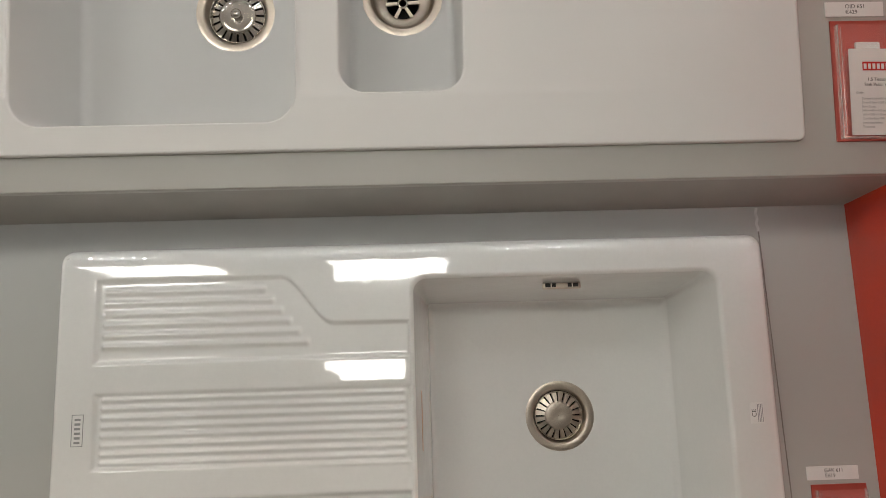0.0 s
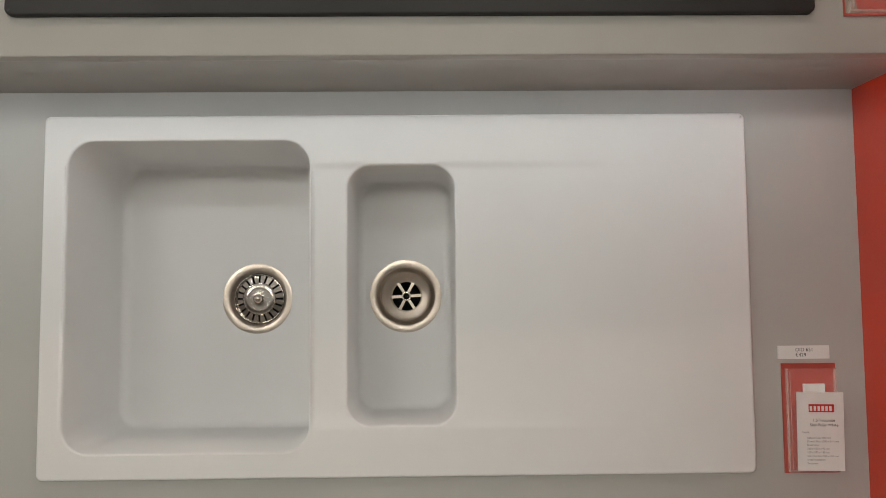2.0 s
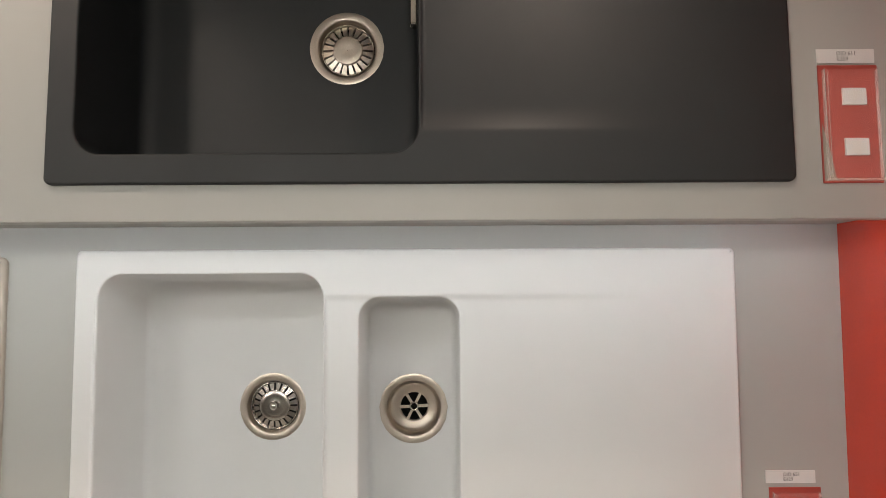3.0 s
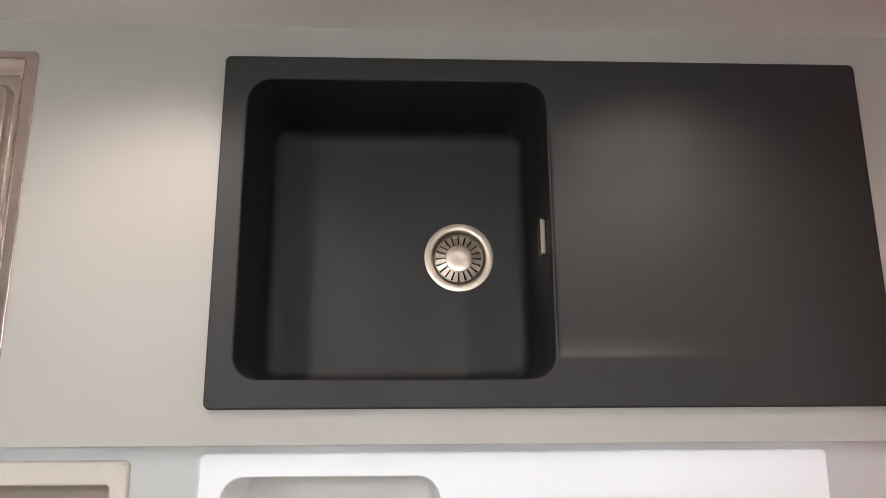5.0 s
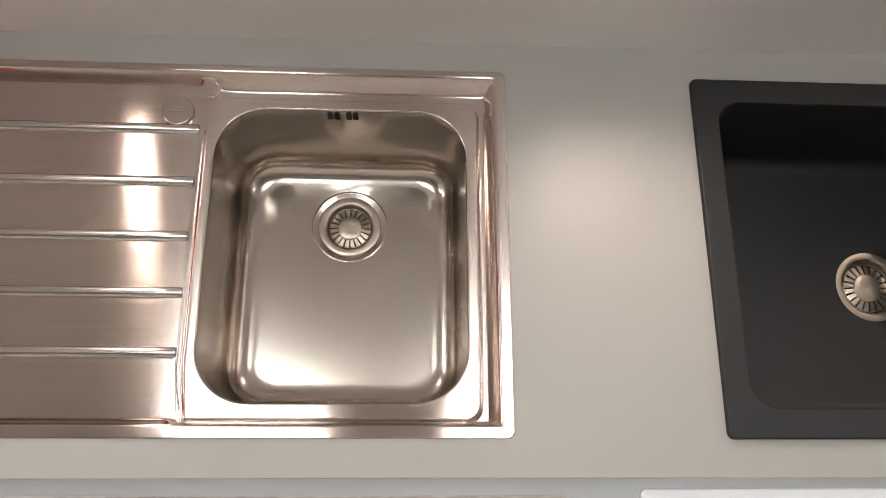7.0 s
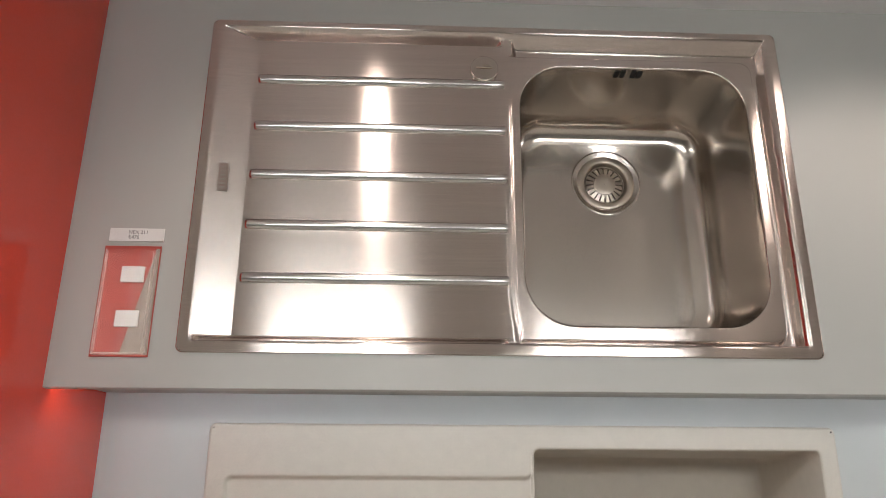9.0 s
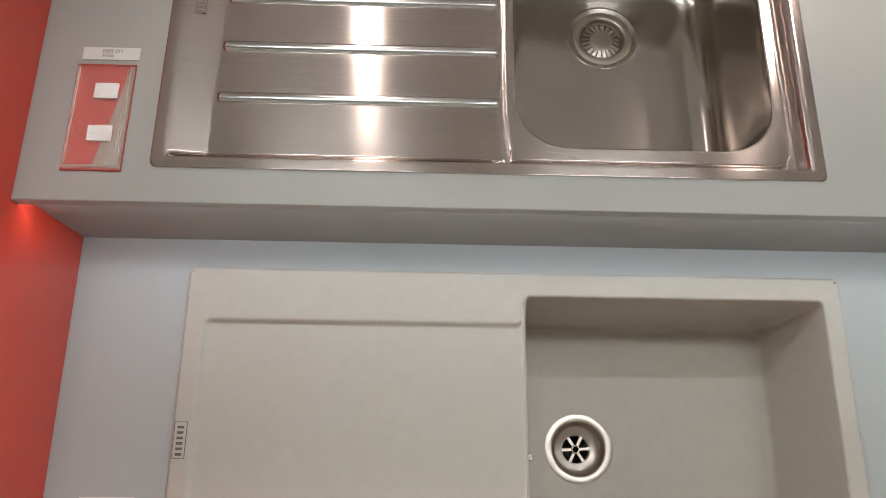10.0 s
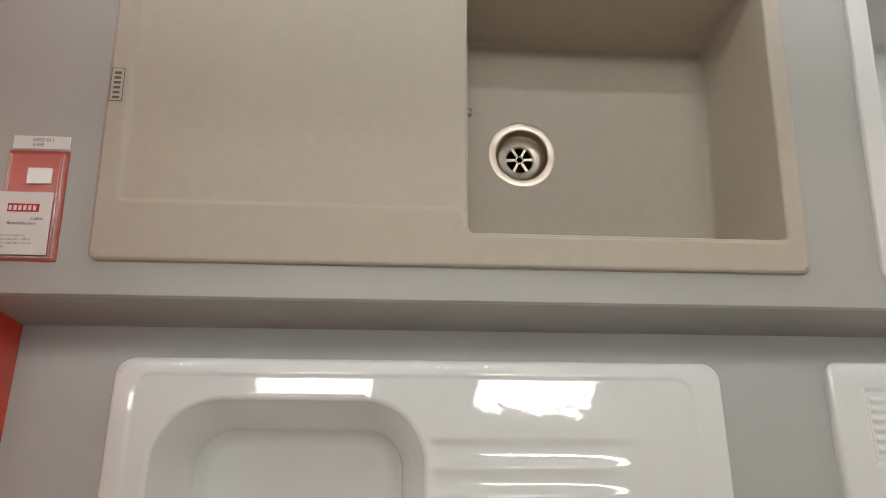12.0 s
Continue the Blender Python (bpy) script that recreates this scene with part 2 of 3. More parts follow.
def lathe(name, profile, cu, cv, mat, parent, n=48, label="", smooth=True):
    """A turned part about the panel's normal: rows of radius and depth."""
    verts = [(cu + r * math.cos(2 * math.pi * i / n), d, cv + r * math.sin(2 * math.pi * i / n)) for r, d in profile for i in range(n)]
    return mesh_object(name, verts, bridge(len(profile), n), mat, parent, label, smooth=smooth)


def bars_mesh(name, bars, mat, parent, label=""):
    """Small blocks, each (u0, u1, y0, y1, v0, v1), in one mesh."""
    verts, faces = [], []
    for u0, u1, y0, y1, v0, v1 in bars:
        b = len(verts)
        verts += [(u, y, v) for u in (u0, u1) for y in (y0, y1) for v in (v0, v1)]
        faces += [tuple(b + i for i in f) for f in ((0, 1, 3, 2), (4, 6, 7, 5), (0, 4, 5, 1), (2, 3, 7, 6), (0, 2, 6, 4), (1, 5, 7, 3))]
    return mesh_object(name, verts, faces, mat, parent, label, smooth=False)


def radial_block(cu, cv, r0, r1, w0, w1, d0, d1, a):
    """Eight corners and six faces of a wedge that points away from the drain's middle."""
    out = []
    for r, w in ((r0, w0), (r1, w1)):
        for d in (d0, d1):
            for s in (-0.5, 0.5):
                x, y = r, s * w
                out.append((cu + x * math.cos(a) - y * math.sin(a), d, cv + x * math.sin(a) + y * math.cos(a)))
    return out, [(0, 1, 3, 2), (4, 6, 7, 5), (0, 4, 5, 1), (2, 3, 7, 6), (0, 2, 6, 4), (1, 5, 7, 3)]


def drain_fitting(sink, cu, cv, depth, radius, kind, mat=DRAIN_STEEL):
    """A waste: steel flange and cup with a slotted basket ('basket', 'knob') or an open six-spoke grid ('grid')."""
    k = radius / 0.044
    flange = lathe("drain", [(radius * 1.005, depth + 0.0008), (radius, depth - 0.001), (radius * 0.965, depth - 0.0018), (radius * 0.80, depth - 0.0010), (radius * 0.755, depth - 0.0006),
                             (radius * 0.74, depth + 0.001), (radius * 0.71, depth + 0.006), (radius * 0.69, depth + 0.016), (radius * 0.64, depth + 0.020)], cu, cv, mat, sink)
    if kind == "grid":
        lathe("cup", [(radius * 0.70, depth + 0.014), (radius * 0.66, depth + 0.019), (radius * 0.56, depth + 0.0215), (radius * 0.44, depth + 0.0235), (radius * 0.39, depth + 0.0240), (radius * 0.38, depth + 0.030)], cu, cv, mat, flange)
        lathe("pipe", [(radius * 0.392, depth + 0.028), (radius * 0.388, depth + 0.09), (0.0005, depth + 0.09)], cu, cv, DARK, flange, n=32)
        for i in range(6):
            a = radians(60 * i + 3)
            vs, fs = radial_block(cu, cv, radius * 0.10, radius * 0.395, 0.0030 * k, 0.0036 * k, depth + 0.0236, depth + 0.027, a)
            mesh_object("spoke", vs, fs, mat, flange, smooth=False)
        lathe("hub", [(radius * 0.075, depth + 0.030), (radius * 0.075, depth + 0.024), (radius * 0.09, depth + 0.0225), (radius * 0.125, depth + 0.0225), (radius * 0.135, depth + 0.025), (radius * 0.135, depth + 0.030)], cu, cv, CHROME, flange, n=24)
        return
    lathe("well", [(radius * 0.70, depth + 0.012), (radius * 0.66, depth + 0.022), (0.0005, depth + 0.022)], cu, cv, DARK, flange, n=32)
    top = depth + (0.0075 if kind == "basket" else 0.009)
    cap = mat if kind == "basket" else CHROME
    if kind == "basket":
        prof = [(radius * 0.40, top + 0.002), (radius * 0.385, top - 0.0015), (radius * 0.36, top - 0.002), (radius * 0.15, top - 0.0012), (0.0005, top - 0.001)]
    else:
        prof = [(radius * 0.46, top + 0.005), (radius * 0.445, top + 0.001), (radius * 0.42, top - 0.0006), (radius * 0.30, top + 0.0012), (radius * 0.10, top - 0.001), (0.0005, top - 0.001)]
    lathe("basket", prof, cu, cv, cap, flange, n=40)
    lathe("basket_rim", [(radius * 0.685, top + 0.004), (radius * 0.682, top - 0.0008), (radius * 0.672, top - 0.0014), (radius * 0.655, top - 0.0008), (radius * 0.648, top + 0.003)], cu, cv, cap, flange, n=40)
    count = 20
    for i in range(count):
        a = 2 * math.pi * (i + 0.5) / count
        vs, fs = radial_block(cu, cv, radius * (0.39 if kind == "basket" else 0.44), radius * 0.665, 0.0040 * k, 0.0067 * k, top - 0.0002, top + 0.006, a)
        vs = vs[:4] + [(x, y + 0.0035, z) for x, y, z in vs[4:]]
        mesh_object("basket_fin", vs, fs, cap, flange, smooth=False)
    if kind == "knob":
        lathe("knob", [(radius * 0.03, top), (radius * 0.07, top - 0.004), (radius * 0.125, top - 0.008), (radius * 0.125, top - 0.010), (radius * 0.09, top - 0.012), (0.0005, top - 0.0125)], cu, cv, CHROME, flange, n=24, label="polished pull knob")


def thing(name, m, label, category, group=""):
    ob = new(name)
    ob.matrix_world = m
    ob.empty_display_size = 0.05
    return tagged(ob, label, category, group)


def smooth01(x, a, b):
    t = np.clip((x - a) / (b - a), 0, 1)
    return t * t * (3 - 2 * t)


def lettering(text, size, x, y, z, mat, parent, name="lettering"):
    """Flat letters on a card that faces the viewer; x is the left end, z the foot."""
    c = bpy.data.curves.new(name, "FONT")
    c.body, c.size, c.extrude = text, size, 0.00005
    c.materials.append(mat)
    ob = new(name, c)
    ob.parent = parent
    ob.matrix_local = pose(x, y, z, 90, 0, 0)
    return ob


# ---- the stand ----
X0, X1 = -1.253, 1.162
TIER_A = LEAN @ pose(0, -0.200, 0.532, -1.4, 0, 0)   # origin at the panel's lower front edge
TIER_B = LEAN @ pose(0, 0.004, -0.042, 0, 0, 0)
TIER_C = LEAN @ pose(0, 0.142, -0.665, -5.5, 0, 0)


def tier_panel(name, m, height, holes, label):
    """A laminate board with a cut-out for each sink; holes as (u0, u1, v0, v1)."""
    us = sorted({X0, X1, *[h[0] for h in holes], *[h[1] for h in holes]})
    vs = sorted({0.0, height, *[h[2] for h in holes], *[h[3] for h in holes]})
    bm = bmesh.new()
    grid = {(i, j): bm.verts.new((u, 0, v)) for i, u in enumerate(us) for j, v in enumerate(vs)}
    for i in range(len(us) - 1):
        for j in range(len(vs) - 1):
            cu, cv = (us[i] + us[i + 1]) / 2, (vs[j] + vs[j + 1]) / 2
            if any(h[0] < cu < h[1] and h[2] < cv < h[3] for h in holes):
                continue
            bm.faces.new((grid[i, j], grid[i + 1, j], grid[i + 1, j + 1], grid[i, j + 1]))
    ext = bmesh.ops.extrude_face_region(bm, geom=bm.faces[:])
    for v in ext["geom"]:
        if isinstance(v, bmesh.types.BMVert):
            v.co.y += 0.018
    bmesh.ops.recalc_face_normals(bm, faces=bm.faces[:])
    foot = [e for e in bm.edges if all(abs(v.co.z) < 1e-6 and abs(v.co.y) < 1e-6 for v in e.verts)]
    bmesh.ops.bevel(bm, geom=foot, offset=0.0015, segments=2, affect="EDGES", profile=0.5)
    return structure(name, bm, LAMINATE, m, label, "panel")


# place of each sink's lower left corner on its panel, and its size
BLACK = (0.055, 0.047, 0.947, 0.510)
STEELS = (-1.090, 0.047, 0.874, 0.515)
WHITE = (0.0, 0.043, 1.0, 0.510)
BEIGE = (-1.087, 0.046, 0.981, 0.498)
CER = (0.010, 0.060, 1.012, 0.508)
OVAL = (-1.102, 0.060, 0.936, 0.503)


def inset(s, d=0.02):
    return (s[0] + d, s[0] + s[2] - d, s[1] + d, s[1] + s[3] - d)


tier_panel("panel_upper", TIER_A, 0.610, [inset(BLACK), inset(STEELS, 0.012)], "sloping grey laminate board with cut-outs, top tier")
tier_panel("panel_middle", TIER_B, 0.590, [inset(WHITE), inset(BEIGE)], "sloping grey laminate board with cut-outs, middle tier")
tier_panel("panel_lower", TIER_C, 0.612, [inset(CER), inset(OVAL)], "sloping grey laminate board with cut-outs, bottom tier")


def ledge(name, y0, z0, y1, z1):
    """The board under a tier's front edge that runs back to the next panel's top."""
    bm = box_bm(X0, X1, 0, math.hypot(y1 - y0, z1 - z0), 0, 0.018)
    return structure(name, bm, LAMINATE_SHADED, LEAN @ pose(0, y0, z0, math.degrees(math.atan2(z1 - z0, y1 - y0)), 0, 0), "grey laminate underside between two tiers", "ledge")


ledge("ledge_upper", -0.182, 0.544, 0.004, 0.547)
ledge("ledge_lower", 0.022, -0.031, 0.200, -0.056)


def led_strip(y, z, half):
    """A row of small light-emitting diodes on an aluminium profile, behind a tier's front edge."""
    ob = thing("led_strip", LEAN @ pose(0, y, z, 40, 0, 0), "dotted white LED strip hidden under a shelf edge", "light strip", "LED strips")
    part("profile", box_bm(X0 + 0.004, X1 - 0.004, -0.004, 0.004, 0.0, 0.003), ALU, ob)
    verts, faces = [], []
    n = 140
    for i in range(n):
        x = X0 + 0.012 + (X1 - X0 - 0.024) * i / (n - 1)
        b = len(verts)
        verts += [(x - half, -half, -0.0012), (x + half, -half, -0.0012), (x + half, half, -0.0012), (x - half, half, -0.0012)]
        faces.append((b, b + 3, b + 2, b + 1))
    tagged(mesh_object("diodes", verts, faces, LED_GLOW, ob, smooth=False), kind="stuff")
    return ob


led_strip(-0.1755, 0.5395, 0.0028)
led_strip(0.0285, -0.0355, 0.0018)

side_l = structure("side_panel_left", box_bm(X0 - 0.03, X0, -0.215, 0.75, 0.0, 2.30, 0.001), RED, None, "glossy red laminate end panel", "end panel")
side_r = structure("side_panel_right", box_bm(X1, X1 + 0.03, -0.215, 0.75, 0.0, 2.30, 0.001), RED, None, "glossy red laminate end panel", "end panel")

# canopy over the top tier, with three recessed spotlights
CANOPY_M = LEAN @ pose(0, -0.186, 1.140, 0, 0, 0)
structure("canopy", box_bm(X0, X1, -0.50, 0.03, 0.0, 0.018), CANOPY, CANOPY_M, "plain light grey canopy soffit over the top tier", "canopy")
structure("fascia", box_bm(X0, X1, -0.520, -0.501, -0.010, 0.20), CANOPY, CANOPY_M, "plain light grey canopy fascia", "fascia")


def spotlight(x, y):
    m = CANOPY_M @ pose(x, y, 0, 0, 0, 0)
    ob = thing("recessed_spotlight", m, "small round recessed spotlight in the canopy", "spotlight", "canopy spotlights")
    def ring(name, prof, mat):
        n = 32
        verts = [(r * math.cos(2 * math.pi * i / n), r * math.sin(2 * math.pi * i / n), z) for r, z in prof for i in range(n)]
        mesh_object(name, verts, bridge(len(prof), n), mat, ob)
    ring("bezel", [(0.040, -0.0005), (0.039, -0.003), (0.030, -0.003), (0.027, -0.0008)], ALU)
    ring("lens", [(0.027, -0.001), (0.0005, -0.001)], SPOT_GLOW)
    lamp = bpy.data.lights.new("spot_lamp", "SPOT")
    lamp.energy, lamp.color, lamp.spot_size, lamp.spot_blend, lamp.shadow_soft_size = SPOT_WATTS, (1.0, 0.81, 0.66), radians(104), 1.0, 0.014
    lo = new("spot_lamp", lamp)
    lo.matrix_world = m @ look((0, 0, -0.02), (0, 0.36, -0.70))
    return ob


for sx in (-0.86, -0.05, 0.72):
    spotlight(sx, -0.36)

# the room round the stand
structure("floor", box_bm(-4.5, 4.5, -7.5, 1.2, -0.05, 0.0), ROOM_FLOOR, None, "brown-grey showroom floor", "floor")
structure("ceiling", box_bm(-4.5, 4.5, -7.5, 1.2, 2.80, 2.85), ROOM_CEILING, None, "plain off-white showroom ceiling", "ceiling")
structure("wall_back", box_bm(-4.5, 4.5, 0.80, 0.90, 0.0, 2.80), ROOM_WALL, None, "plain showroom wall behind the stand", "wall")
structure("wall_front", box_bm(-4.5, 4.5, -7.6, -7.5, 0.0, 2.80), ROOM_WALL, None, "plain showroom wall", "wall")
structure("wall_left", box_bm(-4.6, -4.5, -7.5, 0.8, 0.0, 2.80), ROOM_WALL, None, "plain showroom wall", "wall")
structure("wall_right", box_bm(4.5, 4.6, -7.5, 0.8, 0.0, 2.80), ROOM_WALL, None, "plain showroom wall", "wall")


def ceiling_or_fill_light(x, y, deep=0.59):
    h = deep / 2
    ob = thing("ceiling_or_fill_light", pose(x, y, 2.80), "oblong white flush LED ceiling panel; those at the sides are added fill", "ceiling light", "ceiling panels")
    part("frame", box_bm(-0.40, 0.40, -h - 0.015, h + 0.015, -0.012, -0.002, 0.002), ALU, ob)
    part("diffuser", box_bm(-0.385, 0.385, -h, h, -0.015, -0.0125), PANEL_GLOW, ob)


for lx in (-1.21, 0.32):
    ceiling_or_fill_light(lx, -3.1, 0.95)
# Side panels are added as unseen fill, placed clear of the sinks' reflections.
for lx in (-3.9, 3.9):
    for ly in (-0.5, -1.6, -2.7):
        ceiling_or_fill_light(lx, ly)

# ---- sinks ----


def at_panel(tier, s):
    return tier @ pose(s[0], 0, s[1])


def logo_plate(sink, u0, u1, v0, v1, y, mat, ink, n=6):
    """A small maker's plate: a rectangle with plain upright bars in place of letters."""
    plate = part("badge", box_bm(u0, u1, y - 0.0006, y + 0.0006, v0, v1, 0.0002), mat, sink)
    bars = []
    pad, h = (u1 - u0) * 0.25, (v1 - v0 - 0.006) / n
    for i in range(n):
        z = v0 + 0.003 + h * i
        bars.append((u0 + pad, u1 - pad, y - 0.0009, y - 0.0005, z + h * 0.12, z + h * 0.62))
    e = 0.0009
    bars += [(u0, u0 + e, y - 0.0009, y - 0.0005, v0, v1), (u1 - e, u1, y - 0.0009, y - 0.0005, v0, v1), (u0, u1, y - 0.0009, y - 0.0005, v0, v0 + e), (u0, u1, y - 0.0009, y - 0.0005, v1 - e, v1)]
    bars_mesh("badge_bars", bars, ink, plate)


def stone_sink(tier, s, name, label, mat, bowls, recess, drains, thick=0.008):
    """Composite sink whose drainer is a shallow tray that runs out to nothing at the far end."""
    ob = thing(name, at_panel(tier, s), label, "sink", "sinks on the stand")
    ru0, rv0, rv1, deep, fade0, fade1, brow = recess

    def surface(u, v):
        inside = (1 - np.clip(1 - (v - rv0) / 0.034, 0, 1) ** 2) * (1 - smooth01(v, rv1 - brow, rv1 + 0.004)) * smooth01(u, ru0 - 0.001, ru0 + 0.001)
        return -thick + deep * inside * (1 - smooth01(u, fade0, fade1))

    deck_mesh("deck", s[2], s[3], 0.006, surface, [b["rect"] for b in bowls], mat, ob, edge=0.003)
    for b in bowls:
        bowl_mesh("bowl", b["rect"], b["depth"], b["drain"], surface, mat, ob, draft=b.get("draft", 0.004), lip=0.003, foot=b.get("foot", 0.02), sink_in=0.004, floor_corner=b.get("corner"), wall_bias=b.get("bias", (0, 0, 0, 0)))
    for cu, cv, d, r, kind in drains:
        drain_fitting(ob, cu, cv, d, r, kind)
    return ob


# white one-and-a-half bowl sink
stone_sink(TIER_B, WHITE, "white_sink", "matt white composite one-and-a-half bowl sink with drainer", WHITE_STONE,
           [dict(rect=(0.0315, 0.378, 0.033, 0.4765, 0.038), depth=0.182, drain=(0.258, 0.249, 0.058), foot=0.015),
            dict(rect=(0.426, 0.584, 0.068, 0.440, 0.034), depth=0.134, drain=(0.506, 0.251, 0.058), foot=0.012, draft=0.002)],
           (0.379, 0.067, 0.438, 0.0035, 0.60, 0.96, 0.006),
           [(0.258, 0.249, 0.188, 0.0615, "knob"), (0.506, 0.251, 0.140, 0.0615, "grid")])

# black single bowl sink
k = stone_sink(TIER_A, BLACK, "black_sink", "matt black granite single bowl sink with drainer", BLACK_STONE,
               [dict(rect=(0.033, 0.474, 0.036, 0.476, 0.036), depth=0.192, drain=(0.354, 0.252, 0.058), foot=0.024)],
               (0.476, 0.068, 0.440, 0.007, 0.55, 0.90, 0.16),
               [(0.354, 0.252, 0.198, 0.0605, "basket")])
part("overflow", box_bm(0.4600, 0.4712, 0.018, 0.036, 0.216, 0.272, 0.0035), CHROME, k, "slim steel overflow plate")


def beige_sink():
    s, tier = BEIGE, TIER_B
    ob = thing("beige_sink", at_panel(tier, s), "beige granite single bowl sink with flat drainer", "sink", "sinks on the stand")
    W, Hh = s[2], s[3]
    bowl = (0.497, 0.956, 0.044, 0.465, 0.010)

    def surface(u, v):
        d = rr_sdf(u, v, 0.030, 0.60, 0.081, 0.419, 0.010)
        flare = 0.006 * (1 - smooth01(np.abs(u - 0.497), 0.0, 0.010))
        inside = 1 - smooth01(d - flare, -0.004, 0.002)
        slope = 0.004 + 0.004 * (v - 0.081) / 0.338
        return -0.009 + slope * inside * (u < 0.52)

    deck_mesh("deck", W, Hh, 0.006, surface, [bowl], BEIGE_STONE, ob, edge=0.005, step=0.0025)
    bowl_mesh("bowl", bowl, 0.205, (0.617, 0.2485, 0.058), surface, BEIGE_STONE, ob, draft=0.006, lip=0.004, foot=0.012, floor_corner=0.02, sink_in=0.003)
    drain_fitting(ob, 0.617, 0.2485, 0.211, 0.0600, "grid")
    logo_plate(ob, 0.004, 0.022, 0.223, 0.273, -0.0095, BEIGE_STONE, BROWN_INK)
    part("overflow_clip", box_bm(0.4990, 0.5075, 0.002, 0.012, 0.225, 0.236, 0.0018), CHROME, ob, "small bright metal clip on the bowl's edge")
    return ob


beige_sink()


def steel_sink():
    s, tier = STEELS, TIER_A
    ob = thing("steel_sink", at_panel(tier, s), "brushed stainless steel sink with five-ribbed drainer", "sink", "sinks on the stand")
    W, Hh = s[2], s[3]
    bowl = (0.466, 0.8195, 0.041, 0.453, 0.072)

    def surface(u, v):
        # flat rim, then slanted walls down to a channel round the drainer and the bowl's raised shoulder
        wide = 0.0125 + 0.0080 * smooth01(u, 0.425, 0.490)
        slant = np.minimum(np.minimum((W - 0.0165 - u) / 0.0140, (Hh - 0.0105 - v) / wide), np.minimum((v - 0.0160) / 0.0050, (u - 0.0195) / 0.0020))
        slant = smooth01(slant, -0.12, 1.12)
        d = -0.0022 + 0.0205 * slant
        d = np.minimum(d, 0.0200 - 0.0136 * np.exp(-((u - 0.451) / 0.013) ** 4))
        ramp = 1 - np.clip((u - 0.0215) / 0.0475, 0, 1)
        sway = 0.006 * (1 - smooth01(v, 0.022, 0.100)) - 0.004 * smooth01(v, 0.42, 0.487)
        drainer = np.maximum(np.maximum(0.0185 - u, u - 0.4465 - sway), np.maximum(0.0225 - v, v - 0.4865 - 0.0165 * ramp))
        d = d + (0.0055 - 0.0062 * ramp - d) * (1 - smooth01(drainer, -0.0016, 0.0026))
        island = np.maximum(rr_sdf(u, v, 0.40, 0.8325, 0.0225, 0.467, 0.020), 0.4555 + sway - u)
        return d + (0.0040 - d) * (1 - smooth01(island, -0.0016, 0.0040))

    deck_mesh("deck", W, Hh, 0.008, surface, [bowl], STEEL, ob, edge=0.0015, step=0.0016, uv=True, skirt=0.002)
    bowl_mesh("bowl", bowl, 0.190, (0.644, 0.341, 0.0605), surface, BOWL_STEEL, ob, draft=0.004, lip=0.003, foot=0.036, floor_corner=0.062, sink_in=0.0025)
    lathe("drain_ring", [(0.0608, 0.1927), (0.0600, 0.1919), (0.057, 0.1929), (0.049, 0.1950)], 0.644, 0.341, BOWL_STEEL, ob)
    drain_fitting(ob, 0.644, 0.341, 0.1950, 0.050, "basket")
    for rv in (0.106, 0.184, 0.261, 0.339, 0.417):
        # an embossed rib: a flattened rod with a rounded far end that runs into the bowl's shoulder
        verts, n = [], 9
        cuts = [(0.0740, 0.02), (0.0742, 0.45), (0.0747, 0.70), (0.0757, 0.88), (0.0770, 0.97), (0.0790, 1.0)] + [(0.0790 + 0.3630 * f / 12, 1.0) for f in range(1, 13)] + [(0.4455, 0.8)]
        for u, k in cuts:
            for q in range(n):
                t = math.pi * q / (n - 1)
                verts.append((u, 0.0060 - 0.0056 * math.sin(t) * k, rv - 0.0076 * math.cos(t) * k))
        faces = [(r * n + q, r * n + q + 1, (r + 1) * n + q + 1, (r + 1) * n + q) for r in range(len(cuts) - 1) for q in range(n - 1)]
        mesh_object("rib", verts, faces, RIB_STEEL, ob)
    hw = 0.0036
    bars_mesh("overflow", [(0.642 + o - hw, 0.642 + o + hw, 0.010, 0.027, 0.4478, 0.4503) for o in (-0.018, -0.0085, 0.0085, 0.018)], DARK, ob, "dark overflow slots")
    cap = lathe("tap_hole_cap", [(0.0215, 0.006), (0.0215, 0.0008), (0.0213, 0.0002), (0.0205, -0.0004), (0.0200, -0.0006), (0.0192, -0.0006), (0.0005, -0.0006)], 0.415, 0.442, BOWL_STEEL, ob, n=32)
    bars_mesh("cap_mark", [(0.403, 0.427, -0.0016, -0.001, 0.4415, 0.4435), (0.413, 0.423, -0.0016, -0.001, 0.4455, 0.447)], DRAIN_STEEL, cap)
    logo_plate(ob, 0.030, 0.046, 0.232, 0.276, 0.0012, STEEL, RIB_STEEL)
    return ob


steel_sink()


